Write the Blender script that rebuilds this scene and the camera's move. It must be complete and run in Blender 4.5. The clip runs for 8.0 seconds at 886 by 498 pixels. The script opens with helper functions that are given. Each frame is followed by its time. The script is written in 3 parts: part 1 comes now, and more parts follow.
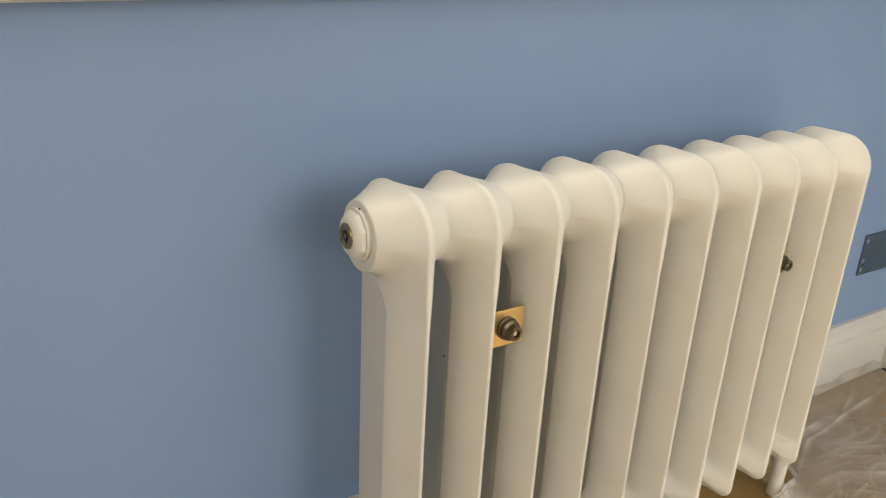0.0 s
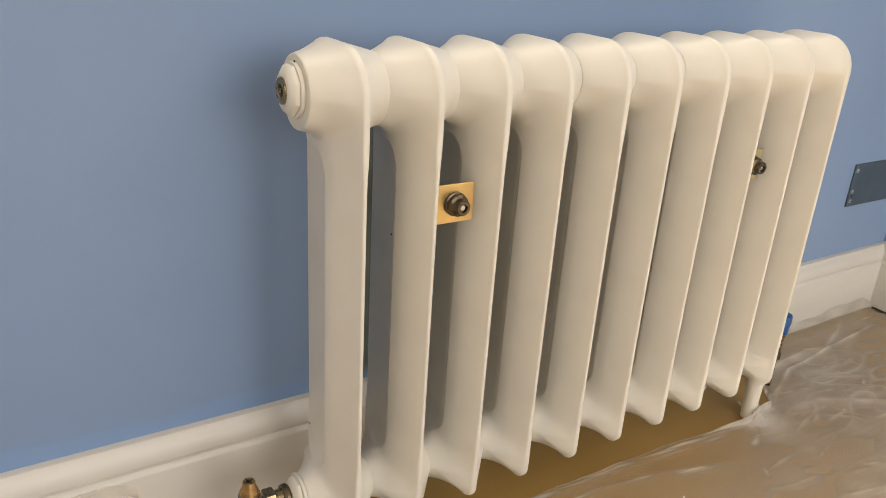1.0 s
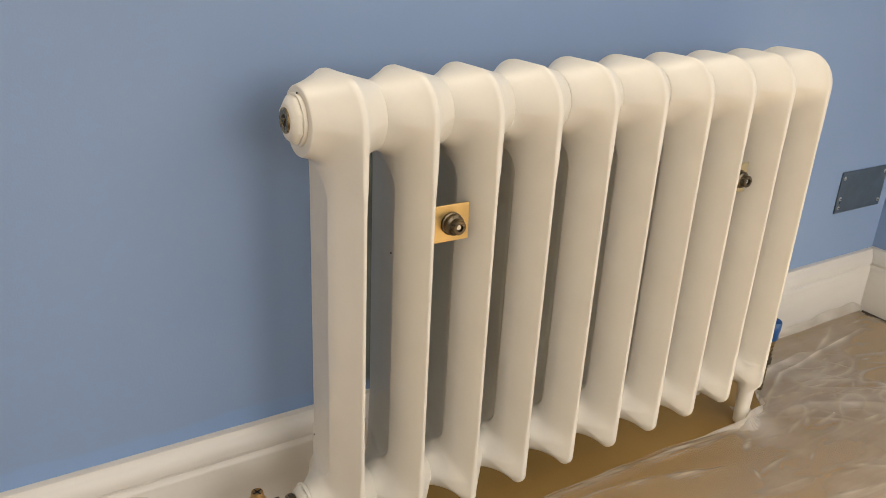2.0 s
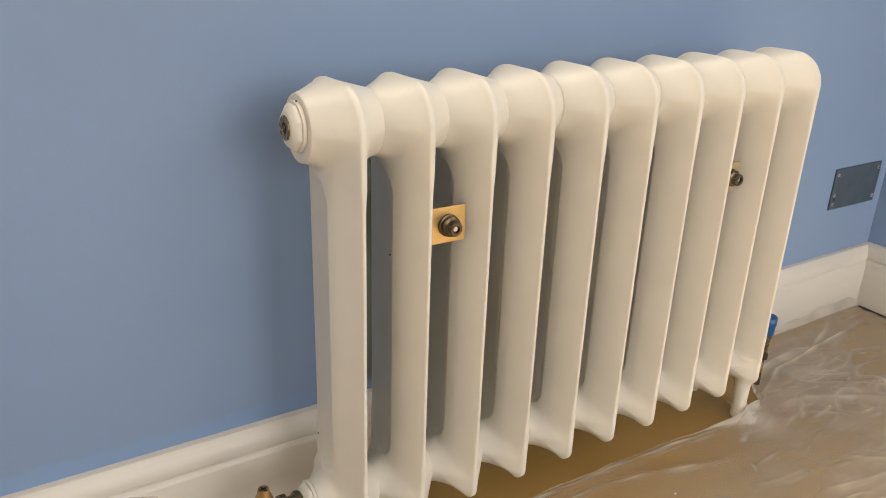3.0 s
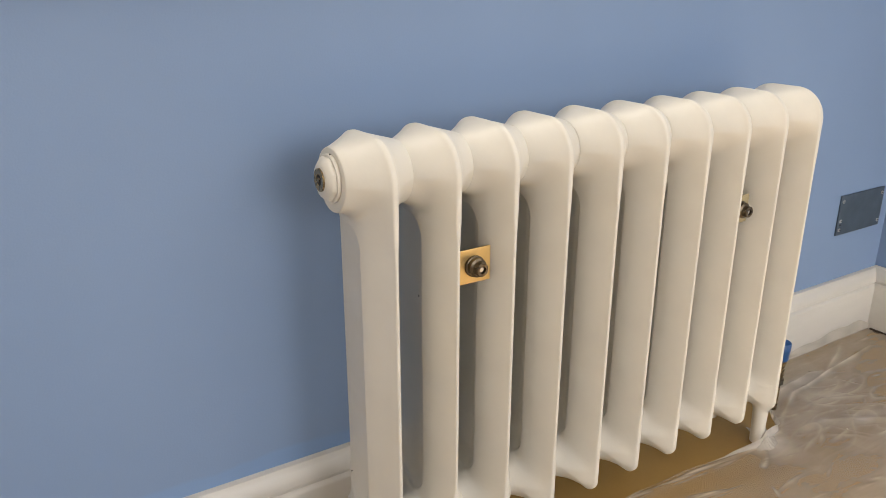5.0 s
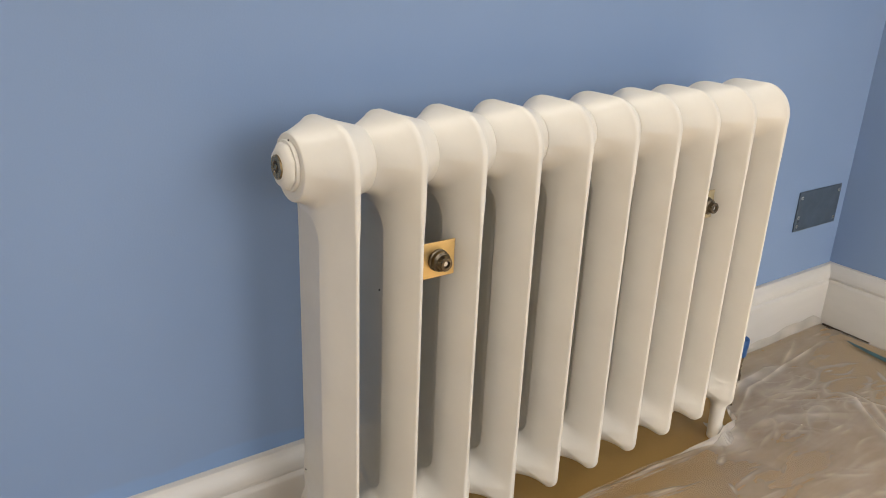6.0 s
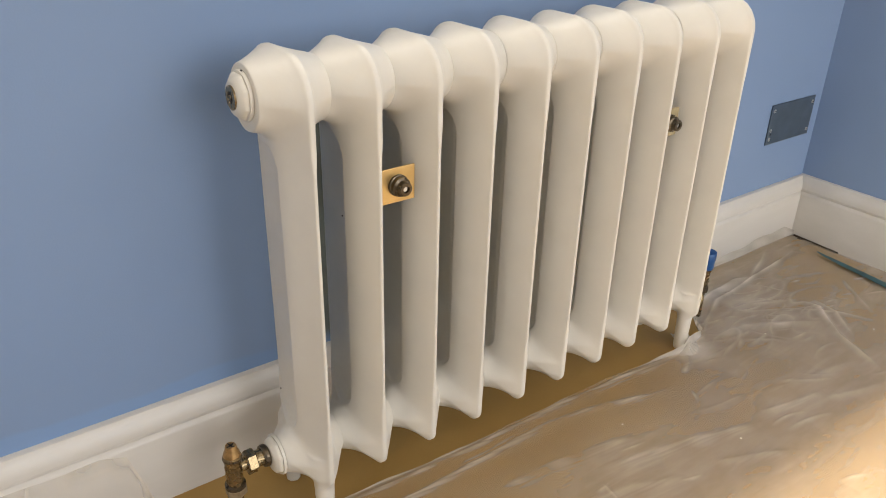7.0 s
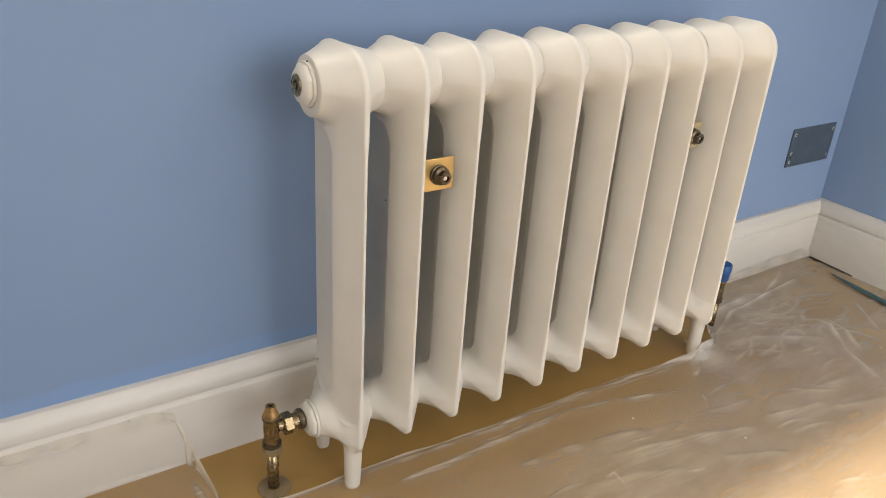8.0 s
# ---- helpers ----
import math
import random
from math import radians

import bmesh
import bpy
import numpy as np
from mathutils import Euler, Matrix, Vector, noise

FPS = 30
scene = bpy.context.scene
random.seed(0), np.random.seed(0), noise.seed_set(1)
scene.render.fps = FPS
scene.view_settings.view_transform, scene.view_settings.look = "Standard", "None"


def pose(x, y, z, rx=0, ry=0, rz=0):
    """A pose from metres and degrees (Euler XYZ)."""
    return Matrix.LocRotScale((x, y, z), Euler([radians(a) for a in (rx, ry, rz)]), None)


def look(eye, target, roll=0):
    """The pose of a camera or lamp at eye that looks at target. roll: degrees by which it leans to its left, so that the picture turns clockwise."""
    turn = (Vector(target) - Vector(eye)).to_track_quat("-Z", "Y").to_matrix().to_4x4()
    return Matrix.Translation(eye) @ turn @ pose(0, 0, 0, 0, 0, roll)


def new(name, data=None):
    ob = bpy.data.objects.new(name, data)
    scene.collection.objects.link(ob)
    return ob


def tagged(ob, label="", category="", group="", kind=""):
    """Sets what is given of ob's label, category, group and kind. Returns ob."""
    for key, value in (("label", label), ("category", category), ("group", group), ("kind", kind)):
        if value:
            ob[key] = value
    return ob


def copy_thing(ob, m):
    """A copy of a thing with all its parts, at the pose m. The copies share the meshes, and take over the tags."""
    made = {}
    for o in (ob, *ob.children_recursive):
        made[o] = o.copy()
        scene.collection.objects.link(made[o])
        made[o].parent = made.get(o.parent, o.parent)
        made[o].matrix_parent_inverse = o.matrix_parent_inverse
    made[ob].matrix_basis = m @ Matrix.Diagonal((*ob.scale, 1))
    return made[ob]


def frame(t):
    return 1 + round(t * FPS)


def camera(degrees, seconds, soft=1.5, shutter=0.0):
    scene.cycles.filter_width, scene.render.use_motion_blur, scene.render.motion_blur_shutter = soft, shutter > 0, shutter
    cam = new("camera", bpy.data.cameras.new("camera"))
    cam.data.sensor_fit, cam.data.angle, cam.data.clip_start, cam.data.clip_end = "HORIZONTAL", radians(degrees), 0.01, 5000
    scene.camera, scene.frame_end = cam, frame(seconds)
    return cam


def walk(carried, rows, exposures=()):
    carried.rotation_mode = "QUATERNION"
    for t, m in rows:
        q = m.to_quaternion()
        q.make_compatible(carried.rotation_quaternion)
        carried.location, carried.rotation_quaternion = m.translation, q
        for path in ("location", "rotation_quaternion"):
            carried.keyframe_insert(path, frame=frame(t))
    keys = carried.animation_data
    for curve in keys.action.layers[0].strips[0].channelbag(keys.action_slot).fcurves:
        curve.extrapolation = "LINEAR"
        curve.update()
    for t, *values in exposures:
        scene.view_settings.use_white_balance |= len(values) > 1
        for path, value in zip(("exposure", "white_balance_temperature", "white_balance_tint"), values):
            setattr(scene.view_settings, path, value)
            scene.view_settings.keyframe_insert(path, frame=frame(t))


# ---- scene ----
PATH = [
    (0, (-0.288, -0.718, 0.788), (0.753, 0.833, 0.074), 3.1),
    (0.2, (-0.283, -0.754, 0.779), (0.754, 0.804, 0.073), 3.1),
    (0.5, (-0.251, -0.763, 0.737), (0.765, 0.799, 0.011), 2.7),
    (1, (-0.236, -0.77, 0.683), (0.77, 0.781, -0.08), 3.7),
    (1.2, (-0.249, -0.774, 0.706), (0.765, 0.773, -0.056), 4.4),
    (2.3, (-0.25, -0.8, 0.71), (0.763, 0.752, -0.042), 2.4),
    (2.5, (-0.251, -0.804, 0.709), (0.766, 0.745, -0.044), 2.3),
    (3, (-0.256, -0.815, 0.718), (0.746, 0.745, -0.031), 2.0),
    (3.5, (-0.27, -0.823, 0.719), (0.713, 0.761, -0.004), 1.5),
    (4, (-0.295, -0.865, 0.742), (0.667, 0.743, 0.042), 0.2),
    (4.2, (-0.299, -0.876, 0.746), (0.632, 0.757, 0.065), -0.6),
    (5.3, (-0.293, -0.812, 0.739), (0.753, 0.751, 0.058), 0.5),
    (5.5, (-0.297, -0.81, 0.742), (0.767, 0.735, 0.049), 0.9),
    (6, (-0.282, -0.793, 0.737), (0.816, 0.722, 0.03), 2.4),
    (6.2, (-0.265, -0.777, 0.729), (0.825, 0.708, -0.049), 2.4),
    (6.5, (-0.238, -0.768, 0.718), (0.823, 0.659, -0.198), 1.8),
    (6.7, (-0.241, -0.787, 0.737), (0.821, 0.622, -0.204), 1.8),
    (7, (-0.261, -0.825, 0.754), (0.804, 0.605, -0.151), 1.4),
    (7.5, (-0.291, -0.86, 0.762), (0.752, 0.611, -0.104), 1.6),
    (8, (-0.324, -0.888, 0.754), (0.708, 0.59, -0.112), 3.9),
]
cam = camera(59.7, 8.0, soft=0.5, shutter=0.3)
walk(cam, [(t, look(eye, target, roll)) for t, eye, target, roll in PATH], exposures=[(0.0, 1.03, 7450, 6), (0.4, 1.18, 7300, 10), (1.0, 1.15, 7550, 10), (3.5, 1.14, 7550, 10), (5.5, 1.14, 7000, 10), (8.0, 1.12, 7000, 10)])

# ---- light: low sun and daylight through the window opposite, skylight through the one over the radiator and the side windows ----
world = bpy.data.worlds.new("sky")
scene.world = world
world.use_nodes = True
wn = world.node_tree.nodes
sky = wn.new("ShaderNodeTexSky")
sky.sky_type, sky.sun_disc = "NISHITA", False
sky.sun_elevation, sky.sun_rotation = radians(33.5), radians(197)
wn["Background"].inputs["Strength"].default_value = 0.05
world.node_tree.links.new(sky.outputs["Color"], wn["Background"].inputs["Color"])

sun = new("sun", bpy.data.lights.new("sun", "SUN"))
sun.data.energy, sun.data.angle, sun.data.color = 5.0, radians(1.0), (1.0, 0.90, 0.76)
sun.matrix_world = look((-1.0, -3.2, 2.22), (0.0, 0.0, 0.0))

WIN = (-0.60, 1.20, 0.86, 2.15)     # opening over the radiator: x from, x to, z from, z to
FAR = (-0.55, 1.30, 0.55, 2.168)     # opening in the wall opposite: x from, x to, z from, z to
XR, XL, YF, ZC = 1.348, -2.3, -3.4, 2.55   # the room's inner faces
SIDE = (-2.9, -1.1, 0.90, 2.30)     # opening in the east wall: y from, y to, z from, z to
WEST = (-1.75, -0.40, 0.70, 2.20)   # opening in the west wall


def window_light(name, eye, target, w, h, watts, colour):
    lamp = new(name, bpy.data.lights.new(name, "AREA"))
    lamp.data.shape, lamp.data.size, lamp.data.size_y = "RECTANGLE", w, h
    lamp.data.energy, lamp.data.color = watts, colour
    lamp.matrix_world = look(eye, target)


WARM, COOL, LOW, SKY = (1.0, 0.91, 0.79), (1.0, 0.94, 0.865), (1.0, 0.82, 0.58), (0.97, 0.97, 1.0)
xm, zm = (WIN[0] + WIN[1]) / 2, (WIN[2] + WIN[3]) / 2
window_light("window_skylight", (xm, 0.10, zm), (xm, -2.0, zm - 0.4), WIN[1] - WIN[0], WIN[3] - WIN[2], 12.0, COOL)
xm, zm = (FAR[0] + FAR[1]) / 2, (FAR[2] + FAR[3]) / 2
window_light("far_window_daylight", (xm, -3.48, zm), (xm, 0.0, zm), FAR[1] - FAR[0], FAR[3] - FAR[2], 20.0, SKY)
ym, zm = (SIDE[0] + SIDE[1]) / 2, (SIDE[2] + SIDE[3]) / 2
window_light("side_window_daylight", (XR + 0.09, ym, zm), (-1.0, ym, zm), SIDE[1] - SIDE[0], SIDE[3] - SIDE[2], 8.0, WARM)
ym, zm = (WEST[0] + WEST[1]) / 2, (WEST[2] + WEST[3]) / 2
window_light("west_window_daylight", (XL - 0.09, ym, zm), (1.0, ym, zm), WEST[1] - WEST[0], WEST[3] - WEST[2], 10.0, LOW)


# ---- materials ----
def material(name):
    m = bpy.data.materials.new(name)
    m.use_nodes = True
    n, l = m.node_tree.nodes, m.node_tree.links
    return m, n, l, n["Principled BSDF"]


def noise_node(n, l, scale, detail=4.0, rough=0.55, stretch=None, coord="Object", w=None):
    tc = n.new("ShaderNodeTexCoord")
    t = n.new("ShaderNodeTexNoise")
    t.inputs["Scale"].default_value, t.inputs["Detail"].default_value, t.inputs["Roughness"].default_value = scale, detail, rough
    if stretch:
        mp = n.new("ShaderNodeMapping")
        mp.inputs["Scale"].default_value = stretch
        l.new(tc.outputs[coord], mp.inputs["Vector"])
        l.new(mp.outputs["Vector"], t.inputs["Vector"])
    else:
        l.new(tc.outputs[coord], t.inputs["Vector"])
    return t.outputs["Fac"]


def ramp(n, l, fac, *stops):
    r = n.new("ShaderNodeValToRGB")
    while len(r.color_ramp.elements) < len(stops):
        r.color_ramp.elements.new(0.5)
    for e, (p, c) in zip(r.color_ramp.elements, stops):
        e.position, e.color = p, (*c, 1.0)
    l.new(fac, r.inputs["Fac"])
    return r.outputs["Color"]


def mixed(n, l, fac, a, b, mode="MIX"):
    x = n.new("ShaderNodeMix")
    x.data_type, x.blend_type = "RGBA", mode
    for key, v in (("Factor", fac), ("A", a), ("B", b)):
        sock = x.inputs[0] if key == "Factor" else x.inputs[6 if key == "A" else 7]
        if isinstance(v, (int, float)):
            sock.default_value = v
        elif isinstance(v, tuple):
            sock.default_value = (*v, 1.0)
        else:
            l.new(v, sock)
    return x.outputs[2]


def bumped(n, l, bsdf, height, strength, distance):
    b = n.new("ShaderNodeBump")
    b.inputs["Strength"].default_value, b.inputs["Distance"].default_value = strength, distance
    l.new(height, b.inputs["Height"])
    l.new(b.outputs["Normal"], bsdf.inputs["Normal"])
    return b


def simple(name, colour, rough, metal=0.0, vary=0.12, scale=60.0, bump=0.0, coat=0.0):
    m, n, l, p = material(name)
    dark = tuple(c * (1 - vary) for c in colour)
    light = tuple(min(1.0, c * (1 + vary)) for c in colour)
    f = noise_node(n, l, scale)
    l.new(ramp(n, l, f, (0.3, dark), (0.7, light)), p.inputs["Base Color"])
    f2 = noise_node(n, l, scale * 4)
    r = ramp(n, l, f2, (0.25, (rough * 0.8,) * 3), (0.75, (min(1, rough * 1.2),) * 3))
    l.new(r, p.inputs["Roughness"])
    p.inputs["Metallic"].default_value = metal
    p.inputs["Coat Weight"].default_value = coat
    if bump:
        bumped(n, l, p, f2, 0.5, bump)
    return m


REAR_GREY_A, REAR_GREY_B = (0.10, 0.122, 0.110), (0.132, 0.154, 0.138)


def wall_paint():
    """Fresh matt blue emulsion with roller stipple; a brighter cut-in band above the skirting; a dark grey-green
    rectangle behind the radiator.
    """
    m, n, l, p = material("blue_emulsion")
    big = noise_node(n, l, 2.2, 3)
    base = ramp(n, l, big, (0.3, BLUE_A), (0.7, BLUE_B))
    tc = n.new("ShaderNodeTexCoord")
    sep = n.new("ShaderNodeSeparateXYZ")
    l.new(tc.outputs["Object"], sep.inputs[0])
    wob = noise_node(n, l, 9.0, 3)
    ma = n.new("ShaderNodeMath")
    ma.operation = "MULTIPLY_ADD"
    l.new(wob, ma.inputs[0])
    ma.inputs[1].default_value = 0.028
    l.new(sep.outputs["Z"], ma.inputs[2])
    mr = n.new("ShaderNodeMapRange")
    mr.inputs["From Min"].default_value, mr.inputs["From Max"].default_value = 0.172, 0.178
    mr.inputs["To Min"].default_value, mr.inputs["To Max"].default_value = 1.0, 0.0
    l.new(ma.outputs[0], mr.inputs["Value"])
    near = n.new("ShaderNodeMapRange")
    near.inputs["From Min"].default_value, near.inputs["From Max"].default_value = 0.15, 0.60
    near.inputs["To Min"].default_value, near.inputs["To Max"].default_value = 1.0, 0.0
    l.new(sep.outputs["X"], near.inputs["Value"])
    blue = mixed(n, l, mixed(n, l, 1.0, mr.outputs[0], near.outputs[0], "MULTIPLY"), base, BLUE_CUT)

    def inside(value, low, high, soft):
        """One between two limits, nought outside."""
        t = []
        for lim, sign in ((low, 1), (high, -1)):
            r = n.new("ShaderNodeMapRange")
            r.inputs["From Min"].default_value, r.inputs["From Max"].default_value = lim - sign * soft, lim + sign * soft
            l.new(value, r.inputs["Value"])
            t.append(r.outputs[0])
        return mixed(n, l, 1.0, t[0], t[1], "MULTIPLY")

    rear_patch = mixed(n, l, 1.0, inside(sep.outputs["X"], 0.115, 0.70, 0.012), inside(sep.outputs["Z"], 0.15, 0.535, 0.012), "MULTIPLY")
    rear_grey = ramp(n, l, wob, (0.35, REAR_GREY_A), (0.65, REAR_GREY_B))
    l.new(mixed(n, l, rear_patch, blue, rear_grey), p.inputs["Base Color"])
    fine = noise_node(n, l, 420.0, 3)
    p.inputs["Roughness"].default_value = 0.62
    bumped(n, l, p, fine, 0.25, 0.0006)
    return m


BLUE_A, BLUE_B, BLUE_CUT = (0.185, 0.275, 0.44), (0.20, 0.295, 0.47), (0.183, 0.295, 0.500)
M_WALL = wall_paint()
M_PLAIN = simple("white_emulsion", (0.78, 0.77, 0.74), 0.7, vary=0.03, scale=4)


def radiator_paint():
    """Cream satin enamel over cast iron, with faint casting unevenness."""
    m, n, l, p = material("cream_radiator_enamel")
    f = noise_node(n, l, 14.0, 4)
    l.new(ramp(n, l, f, (0.3, (0.64, 0.61, 0.545)), (0.7, (0.685, 0.655, 0.585))), p.inputs["Base Color"])
    g = noise_node(n, l, 55.0, 3)
    l.new(ramp(n, l, g, (0.3, (0.30,) * 3), (0.7, (0.40,) * 3)), p.inputs["Roughness"])
    bumped(n, l, p, noise_node(n, l, 90.0, 2), 0.18, 0.0012)
    return m


M_RAD = radiator_paint()


def skirting_paint():
    m, n, l, p = material("white_satinwood")
    f = noise_node(n, l, 12.0, 4, stretch=(0.3, 1, 2))
    l.new(ramp(n, l, f, (0.3, (0.575, 0.555, 0.515)), (0.7, (0.625, 0.605, 0.565))), p.inputs["Base Color"])
    p.inputs["Roughness"].default_value = 0.38
    bumped(n, l, p, noise_node(n, l, 160.0, 3, stretch=(0.08, 1, 1)), 0.2, 0.0008)
    return m


M_SKIRT = skirting_paint()


def board_material():
    """Tan protective paper board on the floor, mottled and slightly scuffed."""
    m, n, l, p = material("tan_floor_paper")
    f = noise_node(n, l, 5.0, 6, 0.6)
    base = ramp(n, l, f, (0.3, (0.328, 0.195, 0.053)), (0.7, (0.395, 0.244, 0.075)))
    g = noise_node(n, l, 240.0, 4, 0.7)
    grain = ramp(n, l, g, (0.3, (0.95, 0.95, 0.95)), (0.7, (1.0, 1.0, 1.0)))
    l.new(mixed(n, l, 1.0, base, grain, "MULTIPLY"), p.inputs["Base Color"])
    p.inputs["Roughness"].default_value = 0.55
    bumped(n, l, p, g, 0.08, 0.0004)
    return m


M_BOARD = board_material()


def film_material():
    """Clear polythene: mostly see-through, glossy, milky along thin creases and at the painted glints on the skirting.
    """
    m, n, l, p = material("clear_polythene")
    out = n["Material Output"]
    clear = n.new("ShaderNodeBsdfTransparent")
    clear.inputs["Color"].default_value = (0.985, 0.98, 0.97, 1)
    gloss = n.new("ShaderNodeBsdfGlossy")
    gloss.inputs["Roughness"].default_value = 0.20
    milk = n.new("ShaderNodeBsdfDiffuse")
    milk.inputs["Color"].default_value = (0.90, 0.86, 0.79, 1)
    glow = n.new("ShaderNodeBsdfTranslucent")
    glow.inputs["Color"].default_value = (0.90, 0.86, 0.79, 1)
    cloudy = n.new("ShaderNodeMixShader")
    cloudy.inputs["Fac"].default_value = 0.45
    l.new(milk.outputs[0], cloudy.inputs[1])
    l.new(glow.outputs[0], cloudy.inputs[2])
    tc = n.new("ShaderNodeTexCoord")
    warp = n.new("ShaderNodeTexNoise")
    warp.inputs["Scale"].default_value, warp.inputs["Detail"].default_value = 7.0, 3
    l.new(tc.outputs["Object"], warp.inputs["Vector"])
    vm = n.new("ShaderNodeVectorMath")
    vm.operation = "MULTIPLY_ADD"
    l.new(warp.outputs["Color"], vm.inputs[0])
    vm.inputs[1].default_value = (0.03, 0.03, 0.0)
    l.new(tc.outputs["Object"], vm.inputs[2])

    def streaks(turn, stretch, low, high):
        """Soft pale streaks where a stretched noise runs high."""
        mp = n.new("ShaderNodeMapping")
        mp.inputs["Rotation"].default_value = (0, 0, radians(turn))
        mp.inputs["Scale"].default_value = stretch
        l.new(vm.outputs[0], mp.inputs["Vector"])
        v = n.new("ShaderNodeTexNoise")
        v.inputs["Scale"].default_value, v.inputs["Detail"].default_value, v.inputs["Roughness"].default_value = 1.0, 3, 0.55
        l.new(mp.outputs["Vector"], v.inputs["Vector"])
        return ramp(n, l, v.outputs["Fac"], (low, (0.0,) * 3), (high, (1.0,) * 3))

    a1 = streaks(-5, (4.0, 40.0, 1), 0.48, 0.78)
    a2 = streaks(13, (5.0, 62.0, 1), 0.50, 0.76)
    mask1 = ramp(n, l, noise_node(n, l, 3.2, 4, 0.6), (0.45, (0.0,) * 3), (0.64, (1.0,) * 3))
    mask2 = ramp(n, l, noise_node(n, l, 5.5, 4, 0.6, stretch=(1, 1.3, 1)), (0.48, (0.0,) * 3), (0.66, (0.8,) * 3))
    haze = ramp(n, l, noise_node(n, l, 3.5, 5, 0.62, stretch=(0.8, 1.9, 1)), (0.35, (0.20,) * 3), (0.7, (0.42,) * 3))
    thin = mixed(n, l, 1.0, mixed(n, l, 1.0, a1, mask1, "MULTIPLY"), mixed(n, l, 1.0, a2, mask2, "MULTIPLY"), "ADD")
    thin = mixed(n, l, 1.0, thin, (0.13, 0.13, 0.13), "MULTIPLY")
    att = n.new("ShaderNodeAttribute")
    att.attribute_name = "crease"
    crease = n.new("ShaderNodeMath")
    crease.operation = "MULTIPLY"
    l.new(att.outputs["Fac"], crease.inputs[0])
    crease.inputs[1].default_value = 0.78
    veil = n.new("ShaderNodeAttribute")
    veil.attribute_name = "veil"
    soft = mixed(n, l, 1.0, mixed(n, l, 1.0, haze, thin, "ADD"), veil.outputs["Fac"], "MULTIPLY")
    amt = mixed(n, l, 1.0, soft, crease.outputs[0], "ADD")
    a = n.new("ShaderNodeMixShader")
    l.new(amt, a.inputs["Fac"])
    l.new(clear.outputs[0], a.inputs[1])
    l.new(cloudy.outputs[0], a.inputs[2])
    bump = n.new("ShaderNodeBump")
    bump.inputs["Strength"].default_value, bump.inputs["Distance"].default_value = 0.12, 0.0022
    bump.inputs["Filter Width"].default_value = 1.0
    facet = n.new("ShaderNodeTexVoronoi")
    facet.inputs["Scale"].default_value = 15.0
    fm = n.new("ShaderNodeMapping")
    fm.inputs["Scale"].default_value, fm.inputs["Rotation"].default_value = (0.6, 1.7, 1), (0, 0, radians(-8))
    l.new(vm.outputs[0], fm.inputs["Vector"])
    l.new(fm.outputs["Vector"], facet.inputs["Vector"])
    l.new(mixed(n, l, 0.55, noise_node(n, l, 18.0, 1, 0.5, stretch=(0.6, 1.6, 1)), facet.outputs["Distance"]), bump.inputs["Height"])
    fr = n.new("ShaderNodeLayerWeight")
    fr.inputs["Blend"].default_value = 0.5
    steep = n.new("ShaderNodeMath")
    steep.operation = "POWER"
    steep.inputs[1].default_value = 4.5
    l.new(fr.outputs["Facing"], steep.inputs[0])
    part_gloss = n.new("ShaderNodeMath")
    part_gloss.operation = "MULTIPLY_ADD"
    part_gloss.inputs[1].default_value, part_gloss.inputs[2].default_value = 1.0, 0.06
    l.new(steep.outputs[0], part_gloss.inputs[0])
    b = n.new("ShaderNodeMixShader")
    thin_gloss = n.new("ShaderNodeMath")
    thin_gloss.operation = "MULTIPLY"
    l.new(part_gloss.outputs[0], thin_gloss.inputs[0])
    l.new(veil.outputs["Fac"], thin_gloss.inputs[1])
    l.new(thin_gloss.outputs[0], b.inputs["Fac"])
    l.new(a.outputs[0], b.inputs[1])
    l.new(gloss.outputs[0], b.inputs[2])
    for s in (gloss, fr):
        l.new(bump.outputs["Normal"], s.inputs["Normal"])
    l.new(b.outputs[0], out.inputs["Surface"])
    return m


M_FILM = film_material()
M_BRASS_OLD = simple("antique_brass", (0.30, 0.225, 0.125), 0.27, metal=0.9, vary=0.12, scale=40)
M_BRASS_DARK = simple("dark_bronze", (0.12, 0.095, 0.065), 0.30, metal=0.85, vary=0.20, scale=50)
M_BRASS_NEW = simple("polished_brass_plate", (0.62, 0.44, 0.19), 0.34, metal=0.85, vary=0.10, scale=45)
M_BRASS_DULL = simple("dull_brass_plate", (0.40, 0.34, 0.21), 0.5, metal=0.6, vary=0.25, scale=70)
M_COPPER = simple("worn_copper_brass", (0.42, 0.26, 0.11), 0.32, metal=0.85, vary=0.3, scale=150)
M_STEEL = simple("zinc_steel_plate", (0.088, 0.122, 0.160), 0.42, metal=0.4, vary=0.14, scale=30)
M_SCREW = simple("bright_screw", (0.62, 0.62, 0.60), 0.3, metal=0.9)
M_HOLE = simple("dark_recess", (0.012, 0.012, 0.012), 0.7)
M_GAP = simple("dark_brown_gap", (0.035, 0.022, 0.012), 0.8)
M_BLUECAP = simple("blue_plastic_cap", (0.006, 0.075, 0.24), 0.35, vary=0.1)
M_TEAL = simple("teal_tape", (0.022, 0.095, 0.11), 0.5, vary=0.25, scale=50)
M_ZINC = simple("pale_worn_brass", (0.42, 0.36, 0.26), 0.35, metal=0.8, vary=0.2, scale=120)
M_COLLAR = simple("brown_plastic_collar", (0.20, 0.145, 0.08), 0.6, vary=0.2)
M_CHIP = simple("white_paint_fleck", (0.8, 0.78, 0.74), 0.6)


